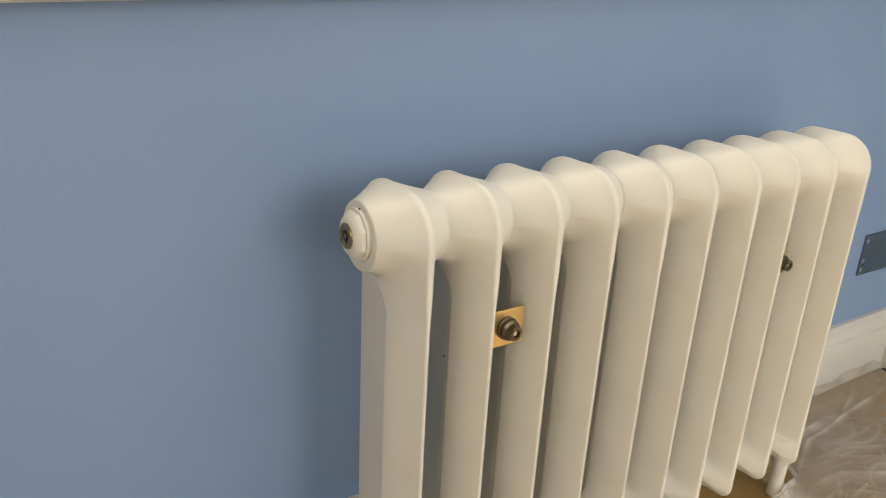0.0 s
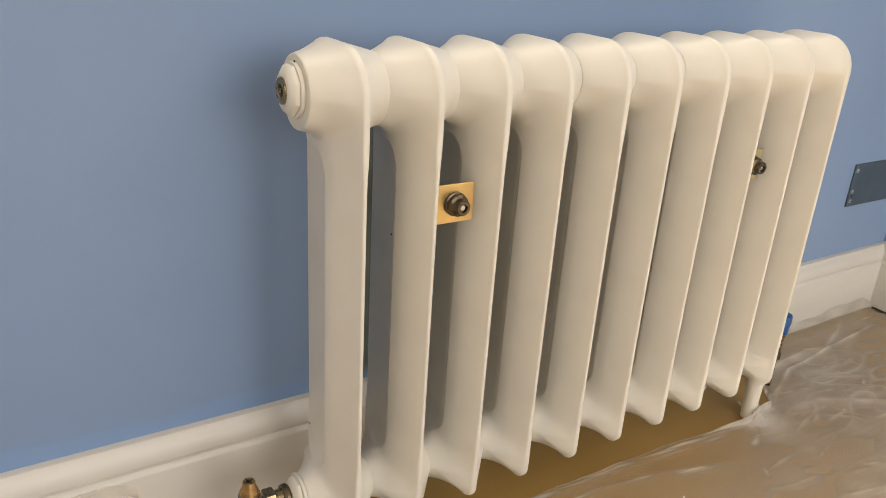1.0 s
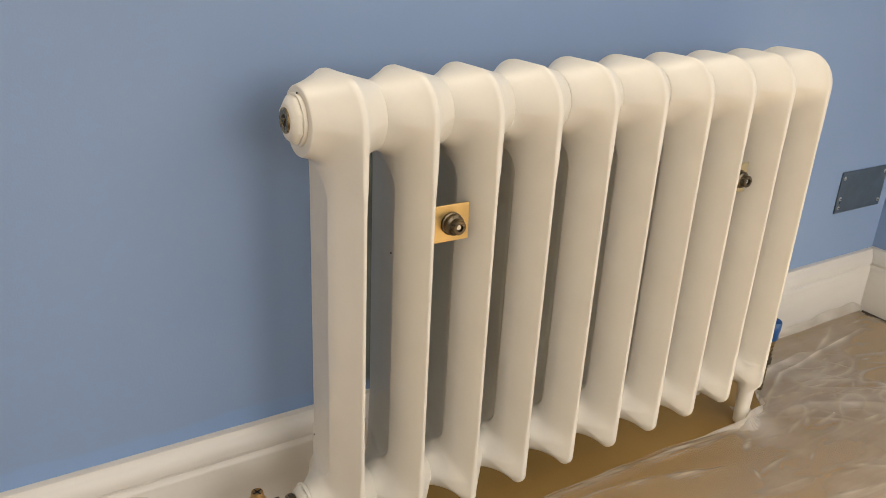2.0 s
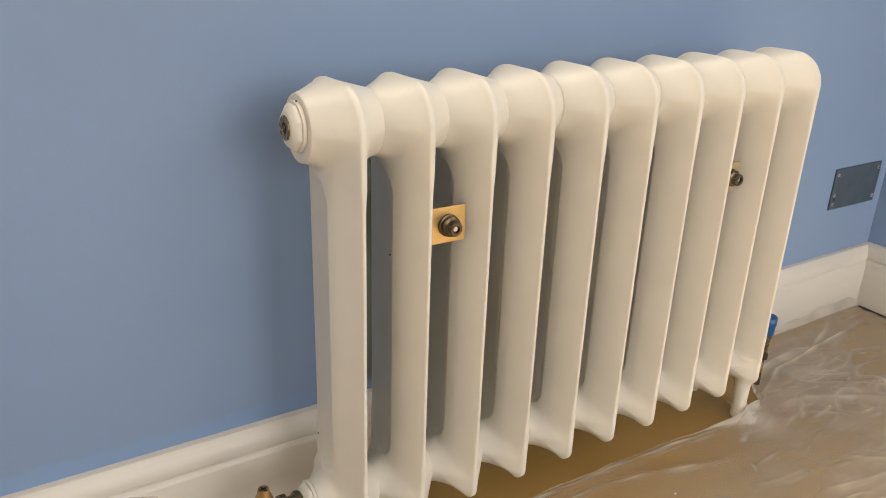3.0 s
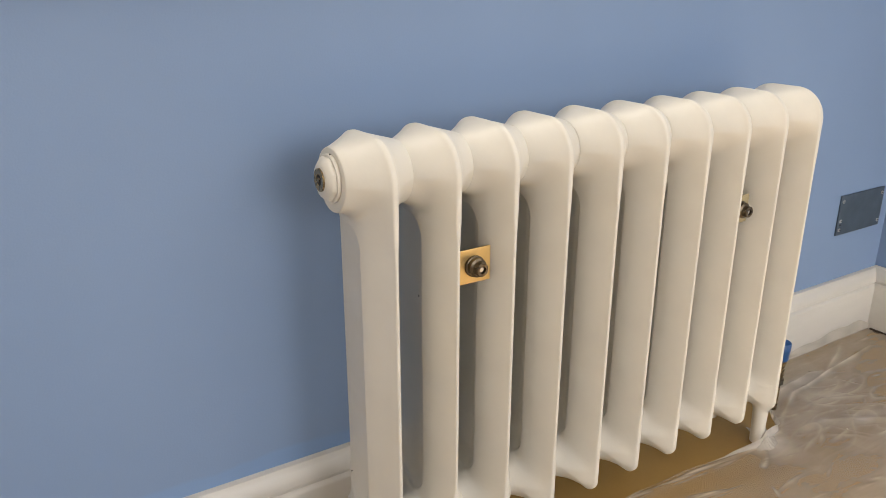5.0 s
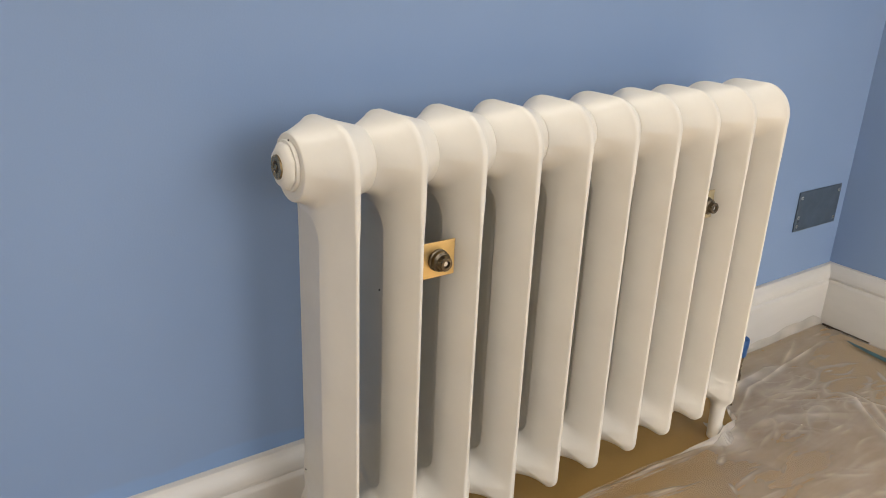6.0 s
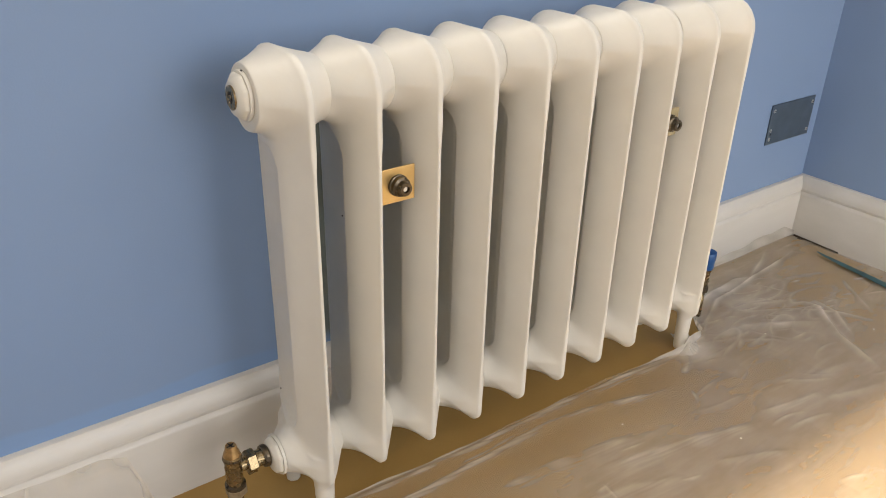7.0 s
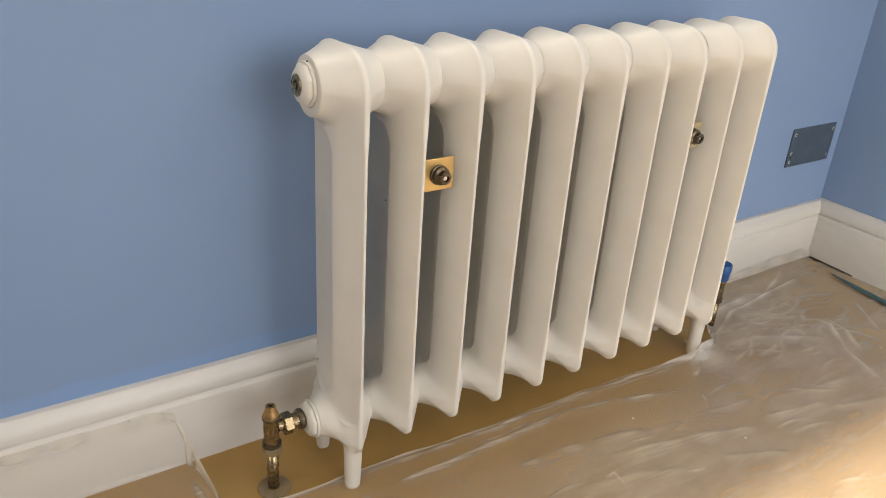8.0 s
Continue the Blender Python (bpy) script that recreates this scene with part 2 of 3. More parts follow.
# ---- mesh helpers ----
def mesh_of(name, bm, mat, smooth=False):
    me = bpy.data.meshes.new(name)
    bm.to_mesh(me)
    bm.free()
    me.materials.append(mat)
    if smooth:
        me.polygons.foreach_set("use_smooth", [True] * len(me.polygons))
    return me


def thing(name, bm, mat, label, category, smooth=False, kind="", group=""):
    return tagged(new(name, mesh_of(name, bm, mat, smooth)), label, category, group, kind)


def part(name, bm, mat, parent, label="", smooth=False):
    ob = new(name, mesh_of(name, bm, mat, smooth))
    ob.parent = parent
    ob.matrix_parent_inverse = Matrix.Identity(4)
    if label:
        tagged(ob, label)
    return ob


def anchor(name, at, label, category, group=""):
    ob = new(name)
    ob.location = at
    ob.empty_display_size = 0.02
    return tagged(ob, label, category, group)


def box(bm, x0, x1, y0, y1, z0, z1):
    vs = [bm.verts.new((x, y, z)) for x in (x0, x1) for y in (y0, y1) for z in (z0, z1)]
    for f in ((0, 1, 3, 2), (4, 6, 7, 5), (0, 4, 5, 1), (2, 3, 7, 6), (0, 2, 6, 4), (1, 5, 7, 3)):
        bm.faces.new([vs[i] for i in f])


def boxes(*specs, bevel=0.0):
    bm = bmesh.new()
    for s in specs:
        box(bm, *s)
    if bevel:
        bmesh.ops.bevel(bm, geom=bm.edges[:], offset=bevel, segments=2, affect="EDGES", profile=0.5)
    return bm


AXES = {"x": Matrix(((0, 0, 1, 0), (0, 1, 0, 0), (-1, 0, 0, 0), (0, 0, 0, 1))), "z": Matrix.Identity(4), "-x": Matrix(((0, 0, -1, 0), (0, 1, 0, 0), (1, 0, 0, 0), (0, 0, 0, 1))),
        "-y": Matrix(((1, 0, 0, 0), (0, 0, -1, 0), (0, 1, 0, 0), (0, 0, 0, 1)))}


def lathe(profile, axis="z", at=(0, 0, 0), n=32, sides=None, bm=None):
    """A turned solid: profile of (along, radius); sides gives a polygon such as a hexagon instead of a circle."""
    bm = bm or bmesh.new()
    n = sides or n
    m = Matrix.Translation(at) @ AXES[axis]
    rings = []
    for h, r in profile:
        rings.append([bm.verts.new(m @ Vector((r * math.cos(2 * math.pi * (i + 0.5) / n), r * math.sin(2 * math.pi * (i + 0.5) / n), h))) for i in range(n)])
    for a, b in zip(rings, rings[1:]):
        for i in range(n):
            bm.faces.new((a[i], a[(i + 1) % n], b[(i + 1) % n], b[i]))
    bm.faces.new(rings[0][::-1])
    bm.faces.new(rings[-1])
    bmesh.ops.recalc_face_normals(bm, faces=bm.faces[:])
    return bm


def sharp(ob, angle=35):
    me = ob.data
    me.polygons.foreach_set("use_smooth", [True] * len(me.polygons))
    me.set_sharp_from_angle(angle=radians(angle))
    return ob


# ---- the room ----
wb = boxes((XL, WIN[0], 0, 0.22, 0, ZC), (WIN[1], XR, 0, 0.22, 0, ZC), (WIN[0], WIN[1], 0, 0.22, 0, WIN[2]), (WIN[0], WIN[1], 0, 0.22, WIN[3], ZC))
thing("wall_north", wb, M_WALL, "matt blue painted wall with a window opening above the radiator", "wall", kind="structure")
we = boxes((XR, XR + 0.2, YF, SIDE[0], 0, ZC), (XR, XR + 0.2, SIDE[1], 0.22, 0, ZC), (XR, XR + 0.2, SIDE[0], SIDE[1], 0, SIDE[2]), (XR, XR + 0.2, SIDE[0], SIDE[1], SIDE[3], ZC))
thing("wall_east", we, M_WALL, "matt blue painted side wall with a window opening", "wall", kind="structure")
ww = boxes((XL - 0.2, XL, YF, WEST[0], 0, ZC), (XL - 0.2, XL, WEST[1], 0.22, 0, ZC), (XL - 0.2, XL, WEST[0], WEST[1], 0, WEST[2]), (XL - 0.2, XL, WEST[0], WEST[1], WEST[3], ZC))
thing("wall_west", ww, M_WALL, "matt blue painted wall with a window opening", "wall", kind="structure")
ws = boxes((XL - 0.2, FAR[0], YF - 0.2, YF, 0, ZC), (FAR[1], XR + 0.2, YF - 0.2, YF, 0, ZC), (FAR[0], FAR[1], YF - 0.2, YF, 0, FAR[2]), (FAR[0], FAR[1], YF - 0.2, YF, FAR[3], ZC))
thing("wall_south", ws, M_WALL, "matt blue painted wall with a window opening", "wall", kind="structure")
thing("ceiling", boxes((XL - 0.2, XR + 0.2, YF - 0.2, 0.22, ZC, ZC + 0.1)), M_PLAIN, "plain white painted ceiling", "ceiling", kind="structure")
thing("floor", boxes((XL - 0.2, XR + 0.2, YF - 0.2, 0.22, -0.1, 0.0)), M_BOARD, "floor covered with tan protective paper board", "floor", kind="structure")

# skirting: plain face, a quirk and a rounded ogee top
SK_PROFILE = [(0.0, 0.0), (0.018, 0.0), (0.018, 0.100), (0.0172, 0.104), (0.0135, 0.107), (0.0135, 0.110), (0.0165, 0.113), (0.0165, 0.119), (0.0150, 0.126), (0.0115, 0.133), (0.0085, 0.1365), (0.0075, 0.141), (0.0045, 0.1425), (0.0, 0.1428)]


def skirting(name, run, label):
    """run maps (distance out of the wall, height, end 0 or 1) to a point, mitred at the corner."""
    bm = bmesh.new()
    a = [bm.verts.new(run(d, h, 0)) for d, h in SK_PROFILE]
    b = [bm.verts.new(run(d, h, 1)) for d, h in SK_PROFILE]
    k = len(a)
    for i in range(k):
        bm.faces.new((a[i], a[(i + 1) % k], b[(i + 1) % k], b[i]))
    bm.faces.new(a[::-1])
    bm.faces.new(b)
    bmesh.ops.recalc_face_normals(bm, faces=bm.faces[:])
    return sharp(thing(name, bm, M_SKIRT, label, "skirting board", kind="structure"), 40)


skirting("baseboard_north", lambda d, h, e: (XL if e == 0 else XR - d, -d, h * 0.99), "white satin moulded skirting board under the blue wall")
skirting("baseboard_east", lambda d, h, e: (XR - d, -d if e == 0 else YF, h), "white satin moulded skirting board along the side wall")

# window board above, slightly out of level
sill = boxes((-0.95, 1.20, -0.045, 0.10, 0.0, 0.028), bevel=0.007)
sl = thing("window_sill", sill, M_SKIRT, "white painted wooden window board with rounded nose", "window sill", kind="structure")
sl.matrix_world = pose(0, 0, 0.7450, 0, -1.9, 0)


# ---- the radiator ----
def smin(a, b, k):
    h = np.maximum(k - np.abs(a - b), 0) / k
    return np.minimum(a, b) - h * h * k * 0.25


def smax(a, b, k):
    return -smin(-a, -b, k)


def round_box(u, v, hu, hv, r):
    qu, qv = np.abs(u) - hu + r, np.abs(v) - hv + r
    return np.hypot(np.maximum(qu, 0), np.maximum(qv, 0)) + np.minimum(np.maximum(qu, qv), 0) - r


PITCH, HALF_DEPTH, Z_LOW, Z_TOP, Z_HUB_LOW, Z_HUB_TOP = 0.077, 0.065, 0.066, 0.587, 0.099, 0.543


def section_field(feet):
    """Signed field of one cast section: a thick front column and a thinner rear one, swelling to a hub above and below."""
    def field(x, y, z):
        ax = np.abs(x)
        zm, hz = (Z_LOW + Z_TOP) / 2, (Z_TOP - Z_LOW) / 2
        corner = np.where(z > zm, 0.045, 0.018)
        out = round_box(y, z - zm, HALF_DEPTH, hz, corner)
        rim, inside = 0.0014, np.maximum(-out, 0)
        front = smin(rim + 0.405 * inside, np.full_like(out, 0.0195), 0.006)
        rear = rim + 0.125 * inside
        back = round_box(y - 0.05, z - 0.312, 0.064, 0.178, 0.022)
        dip = np.clip(0.5 - back / 0.005, 0, 1)
        dip = dip * dip * (3 - 2 * dip)
        thick = front + (np.minimum(rear, front) - front) * dip
        for zh, rj, power, way in ((Z_HUB_TOP, 0.0335, 1.0, -1), (Z_HUB_LOW, 0.0240, 0.95, 1)):
            r = np.hypot(y, z - zh)
            along = way * (z - zh)                      # towards the columns
            steep = 1 + 6.0 * np.clip(along / np.maximum(r, 1e-5), 0, 1) ** 1.5
            part_in = inside / (inside + steep * np.maximum(r - rj, 0) + 1e-6)
            fade = np.clip((0.085 - along) / 0.04, 0, 1)
            fade = fade * fade * (3 - 2 * fade)
            thick = smax(thick, rim + 0.0377 * part_in ** power * fade - 0.004 * (1 - fade), 0.006)
        solid = smax((ax - thick) * 0.8, out, 0.0012)
        if feet:
            for yf, r0 in ((-0.042, 0.0105), (0.051, 0.0092)):
                r = r0 + np.clip(z, 0, 0.1) * 0.03
                leg = np.maximum(np.hypot(x, y - yf) - r, z - 0.11)
                solid = smin(solid, leg, 0.007)
            solid = smax(solid, -z, 0.003)
        return smax(solid, ax - 0.0393, 0.0014)
    return field


def net(name, field, lo, hi, step, mat):
    """A smooth mesh on the zero level of a field (surface nets, then settled onto the level)."""
    ax = [np.arange(a, b + step, step) for a, b in zip(lo, hi)]
    g = np.stack(np.meshgrid(*ax, indexing="ij"), -1)
    f = field(g[..., 0], g[..., 1], g[..., 2])
    s = f < 0
    nx, ny, nz = (k - 1 for k in f.shape)
    total, count = np.zeros((nx, ny, nz, 3)), np.zeros((nx, ny, nz))
    quads = []
    cellid = np.arange(nx * ny * nz).reshape(nx, ny, nz)
    for d in range(3):
        a = [slice(None)] * 3
        b = [slice(None)] * 3
        a[d], b[d] = slice(0, -1), slice(1, None)
        fa, fb = f[tuple(a)], f[tuple(b)]
        cross = (fa < 0) != (fb < 0)
        t = np.where(cross, fa / np.where(cross, fa - fb, 1), 0)
        p = g[tuple(a)] + t[..., None] * (g[tuple(b)] - g[tuple(a)])
        u, v = [k for k in range(3) if k != d]
        for du in (0, 1):
            for dv in (0, 1):
                src, dst = [slice(None)] * 3, [slice(None)] * 3
                for k, e in ((u, du), (v, dv)):
                    m = f.shape[k]
                    src[k] = slice(e, m - 1 + e)
                c = cross[tuple(src)]
                total += np.where(c[..., None], p[tuple(src)], 0)
                count += c
        i = np.argwhere(cross)
        i = i[(i[:, u] > 0) & (i[:, v] > 0) & (i[:, u] < f.shape[u] - 1) & (i[:, v] < f.shape[v] - 1)]
        corner = []
        for du, dv in ((1, 1), (0, 1), (0, 0), (1, 0)):
            j = i.copy()
            j[:, u] -= du
            j[:, v] -= dv
            corner.append(cellid[j[:, 0], j[:, 1], j[:, 2]])
        q = np.stack(corner, -1)
        flip = s[i[:, 0], i[:, 1], i[:, 2]]
        if d == 1:
            flip = ~flip
        q[~flip] = q[~flip][:, ::-1]
        quads.append(q)
    quads = np.concatenate(quads)
    used = np.unique(quads)
    place = (total.reshape(-1, 3)[used] / count.reshape(-1)[used][:, None])
    eps = 1e-4
    for _ in range(3):
        v0 = field(*place.T)
        grad = np.stack([(field(*(place + eps * e).T) - field(*(place - eps * e).T)) / (2 * eps) for e in np.eye(3)], -1)
        move = v0[:, None] * grad / np.maximum((grad ** 2).sum(1), 0.2)[:, None]
        place = place - np.clip(move, -step * 0.6, step * 0.6)
    me = bpy.data.meshes.new(name)
    me.from_pydata(place.tolist(), [], np.searchsorted(used, quads).tolist())
    me.materials.append(mat)
    me.polygons.foreach_set("use_smooth", [True] * len(me.polygons))
    return me


X1, YA = 0.053, -0.125     # first section's middle, the hubs' axis
radiator = anchor("column_radiator", (X1, YA, 0.0), "cream enamelled cast-iron two-column radiator with ten sections", "radiator")
plain = net("radiator_section", section_field(False), (-0.044, -0.071, 0.05), (0.044, 0.071, 0.60), 0.0018, M_RAD)
footed = net("radiator_end_section", section_field(True), (-0.044, -0.071, -0.006), (0.044, 0.071, 0.60), 0.0018, M_RAD)
UNEVEN = (2.5, 0, -2, -3, -2, -2, -1, -2, 0.5, 2)   # millimetres by which the castings sit off an even spacing
for i in range(10):
    sec = new("section", footed if i in (0, 9) else plain)
    sec.parent = radiator
    sec.location = (PITCH * i + UNEVEN[i] * 0.001, 0, 0)
    if i in (0, 9):
        tagged(sec, "end section with two short round feet")


def bush(x, z, side, r):
    """White hexagonal end bush screwed into a hub."""
    ax = "-x" if side < 0 else "x"
    b = part("end_bush", lathe([(0, r), (0.0028, r), (0.0034, r - 0.0005)], ax, (x, 0, z), 40), M_RAD, radiator, "cream painted end bush")
    sharp(b, 50)
    h = part("octagon", lathe([(0.0033, r - 0.001), (0.0075, r - 0.0025), (0.0118, r - 0.009)], ax, (x, 0, z), sides=8), M_RAD, b)
    bev = h.modifiers.new("bevel", "BEVEL")
    bev.width, bev.segments = 0.0012, 2
    sharp(h, 50)
    return b


LX, RX = -0.0367, PITCH * 9 + 0.0392
bush(LX, Z_HUB_TOP + 0.002, -1, 0.0252)
bush(RX, Z_HUB_TOP, 1, 0.0285)
bush(LX, Z_HUB_LOW, -1, 0.0258)
bush(RX, Z_HUB_LOW, 1, 0.0262)
vent = part("air_vent", lathe([(0.0112, 0.0122), (0.0128, 0.0122), (0.0134, 0.0115), (0.0134, 0.0062), (0.0122, 0.0058)], "-x", (LX, 0, Z_HUB_TOP + 0.002), 32), M_BRASS_OLD, radiator, "antique brass air vent plug with square recess")
sharp(vent, 40)
part("recess", boxes((LX - 0.0128, LX - 0.0115, -0.0056, 0.0056, Z_HUB_TOP - 0.0036, Z_HUB_TOP + 0.0076), bevel=0.0004), M_HOLE, vent)
part("key_square", boxes((LX - 0.0140, LX - 0.0122, -0.0022, 0.0022, Z_HUB_TOP - 0.0002, Z_HUB_TOP + 0.0042), bevel=0.0004), M_BRASS_OLD, vent)


# small dark paint chips
for k, (cx, cy, cz) in enumerate(((0.0492, -0.0720, 0.1505), (0.1189, -0.1235, 0.392), (0.0146, -0.1290, 0.5705))):
    part("paint_chip", lathe([(-0.0006, 0.0011), (0.0004, 0.0008)], "-x", (cx - X1, cy - YA, cz), sides=7), M_HOLE, radiator, "tiny dark paint chip")


# ---- lockshield valve on the first section ----
def hexnut(h0, h1, r, ch=0.0012):
    return [(h0, r - ch), (h0 + ch, r), (h1 - ch, r), (h1, r - ch)]


VX, VY = -0.039, YA + 0.004
valve = anchor("radiator_valve", (VX, VY, 0.0), "antique brass angled radiator valve on a brass pipe", "valve")
sharp(part("body", lathe([(0.078, 0.0090), (0.079, 0.0100), (0.115, 0.0104), (0.1170, 0.0112), (0.1205, 0.0112), (0.1225, 0.0085)], "z", (0, 0, 0), 32), M_BRASS_OLD, valve), 40)
sharp(part("cap", lathe([(0.1222, 0.0102), (0.1255, 0.0098), (0.1300, 0.0074), (0.1345, 0.0068), (0.1365, 0.0062), (0.1365, 0.0035), (0.1345, 0.0032)], "z", (0, 0, 0), 28), M_COPPER, valve, "worn copper-coloured spindle cap"), 40)
sharp(part("tail", lathe([(0.008, 0.0078), (0.020, 0.0078)], "x", (0, 0, Z_HUB_LOW + 0.002), 24), M_BRASS_OLD, valve), 40)
un = part("union_nut", lathe(hexnut(0.0150, 0.0275, 0.0150), "x", (0, 0, Z_HUB_LOW + 0.002), sides=6), M_BRASS_OLD, valve, "antique brass hexagonal union nut")
part("union_collar", lathe([(0.027, 0.0105), (0.0365, 0.0105)], "x", (0, 0, Z_HUB_LOW + 0.002), 28), M_BRASS_OLD, un)
part("union_lip", lathe([(0.036, 0.0135), (0.0385, 0.0142), (0.0415, 0.0142), (0.0445, 0.012)], "x", (0, 0, Z_HUB_LOW + 0.002), 32), M_BRASS_DARK, un)
sharp(part("compression_ring", lathe([(0.0735, 0.0104), (0.0742, 0.0126), (0.0785, 0.0126), (0.0795, 0.0100)], "z", (0, 0, 0), 32), M_BRASS_DARK, valve, "dark bronze ring"), 40)
sharp(part("compression_nut", lathe(hexnut(0.0620, 0.0735, 0.0130), "z", (0, 0, 0), sides=6), M_ZINC, valve, "pale worn brass compression nut"), 40)
sharp(part("gland_ring", lathe([(0.1165, 0.0106), (0.1170, 0.0116), (0.1190, 0.0116), (0.1195, 0.0106)], "z", (0, 0, 0), 32), M_BRASS_DARK, valve), 40)
for turn in (0, 90):
    part("spindle_slot", boxes((-0.0056, 0.0056, -0.0006, 0.0006, 0.1356, 0.13665)), M_HOLE, valve).rotation_euler = (0, 0, radians(turn + 20))
part("pipe", lathe([(0.0005, 0.0078), (0.067, 0.0078)], "z", (0, 0, 0), 28), M_BRASS_OLD, valve, smooth=True)
sharp(part("pipe_collar", lathe([(0.0004, 0.0225), (0.0022, 0.0220), (0.0035, 0.0180), (0.0040, 0.0095)], "z", (0.001, 0, 0), 36), M_COLLAR, valve, "brown plastic floor collar"), 40)

# ---- capped valve on the last section ----
V2X = 0.854
valve2 = anchor("capped_valve", (V2X, VY, 0.0), "brass radiator valve with a bright blue plastic cap", "valve")
sharp(part("body", lathe([(0.070, 0.0085), (0.072, 0.0100), (0.096, 0.0100), (0.098, 0.0115), (0.1035, 0.0115), (0.1055, 0.0080)], "z", (0, 0, 0), 28), M_BRASS_OLD, valve2), 40)
cap2 = part("cap", lathe([(0.104, 0.0125), (0.106, 0.0138), (0.121, 0.0142), (0.123, 0.0150), (0.135, 0.0150), (0.1375, 0.0140), (0.1385, 0.0100)], "z", (0, 0, 0), 24), M_BLUECAP, valve2, "bright blue plastic protective cap")
sharp(cap2, 40)
part("tail", lathe([(-0.060, 0.0085), (-0.006, 0.0085)], "x", (0, 0, Z_HUB_LOW - 0.006), 20), M_BRASS_OLD, valve2, smooth=True)
part("union_nut", lathe(hexnut(-0.048, -0.028, 0.0145), "x", (0, 0, Z_HUB_LOW - 0.006), sides=6), M_BRASS_DARK, valve2)
sharp(part("compression_ring", lathe([(0.056, 0.0090), (0.057, 0.0115), (0.068, 0.0115), (0.070, 0.0088)], "z", (0, 0, 0), 8), M_BRASS_DARK, valve2), 40)
part("pipe", lathe([(0.0005, 0.0078), (0.058, 0.0078)], "z", (0, 0, 0), 24), M_BRASS_OLD, valve2, smooth=True)


# ---- wall stays ----
def wall_stay(x, z, right, metal, plate_label):
    """Brass clamp plate across two columns, with a bolt back to the wall."""
    st = anchor("wall_stay", (x, -0.163, z), "brass wall stay plate clamped between radiator columns", "bracket", "radiator wall stays")
    part("plate", boxes((-0.0225, right, 0.0, 0.0025, -0.0205, 0.0205), bevel=0.0008), metal, st, plate_label)
    sharp(part("washer", lathe([(0.0002, 0.0125), (0.0028, 0.0125), (0.0034, 0.0115)], "-y", (0, 0, 0), 32), M_BRASS_DARK, st), 40)
    sharp(part("nut", lathe([(0.0032, 0.0100), (0.0045, 0.0112), (0.0085, 0.0112), (0.010, 0.0085), (0.0115, 0.0080), (0.0165, 0.0080), (0.0175, 0.0070), (0.0175, 0.0042), (0.0140, 0.0040)], "-y", (0, 0, 0), 28), M_BRASS_DARK, st, "dark brass domed nut"), 40)
    part("bolt_end", lathe([(0.010, 0.0030), (0.0152, 0.0026)], "-y", (0, 0, 0), 16), M_SCREW, st)
    part("rod", lathe([(-0.162, 0.004), (-0.0025, 0.004)], "-y", (0, 0, 0), 16), M_BRASS_OLD, st, smooth=True)
    return st


wall_stay(0.168, 0.432, 0.0225, M_BRASS_NEW, "bright brass plate")
wall_stay(0.626, 0.425, 0.0185, M_BRASS_DULL, "dull stained brass plate")

# ---- blank steel plate on the wall ----
plate = anchor("blanking_plate", (1.2425, 0.0, 0.2835), "dark grey steel double blanking plate screwed to the blue wall", "wall plate")
PW, PH = 0.0768, 0.042
part("plate", boxes((-PW, PW, -0.0035, -0.0003, -PH, PH), bevel=0.001), M_STEEL, plate)
for sx in (-1, 1):
    for k, sz in enumerate((-0.72, -0.28, 0.70)):
        if sx < 0 or k != 1:
            s = part("screw", lathe([(0.0034, 0.0040), (0.0046, 0.0036), (0.0050, 0.0020)], "-y", (sx * 0.068, 0, sz * PH), 14), M_SCREW, plate)
            part("slot", boxes((sx * 0.068 - 0.0028, sx * 0.068 + 0.0028, -0.0053, -0.0049, sz * PH - 0.0006, sz * PH + 0.0006)), M_HOLE, s)
    if sx < 0:
        part("hole", lathe([(0.0034, 0.0022), (0.0038, 0.0020)], "-y", (sx * 0.067, 0, -0.48 * PH), 12), M_HOLE, plate)


# ---- polythene dust sheet ----
EDGE = [(-2.25, -0.021), (-0.125, -0.021), (-0.117, -0.035), (-0.110, -0.105), (-0.09, -0.138), (-0.03, -0.150), (0.078, -0.151), (0.168, -0.155), (0.254, -0.161), (0.57, -0.165), (0.68, -0.175), (0.735, -0.186), (0.80, -0.172), (0.86, -0.10), (0.95, -0.022), (1.329, -0.021)]
LIP = [(-2.25, 0.100), (-0.165, 0.100), (-0.135, 0.090), (-0.122, 0.045), (-0.108, 0.0015), (0.66, 0.0015), (0.72, 0.014), (0.75, 0.024), (0.78, 0.020), (0.83, 0.008), (0.9, 0.006), (0.96, 0.010), (1.10, 0.022), (1.22, 0.029), (1.29, 0.029), (1.329, 0.012)]
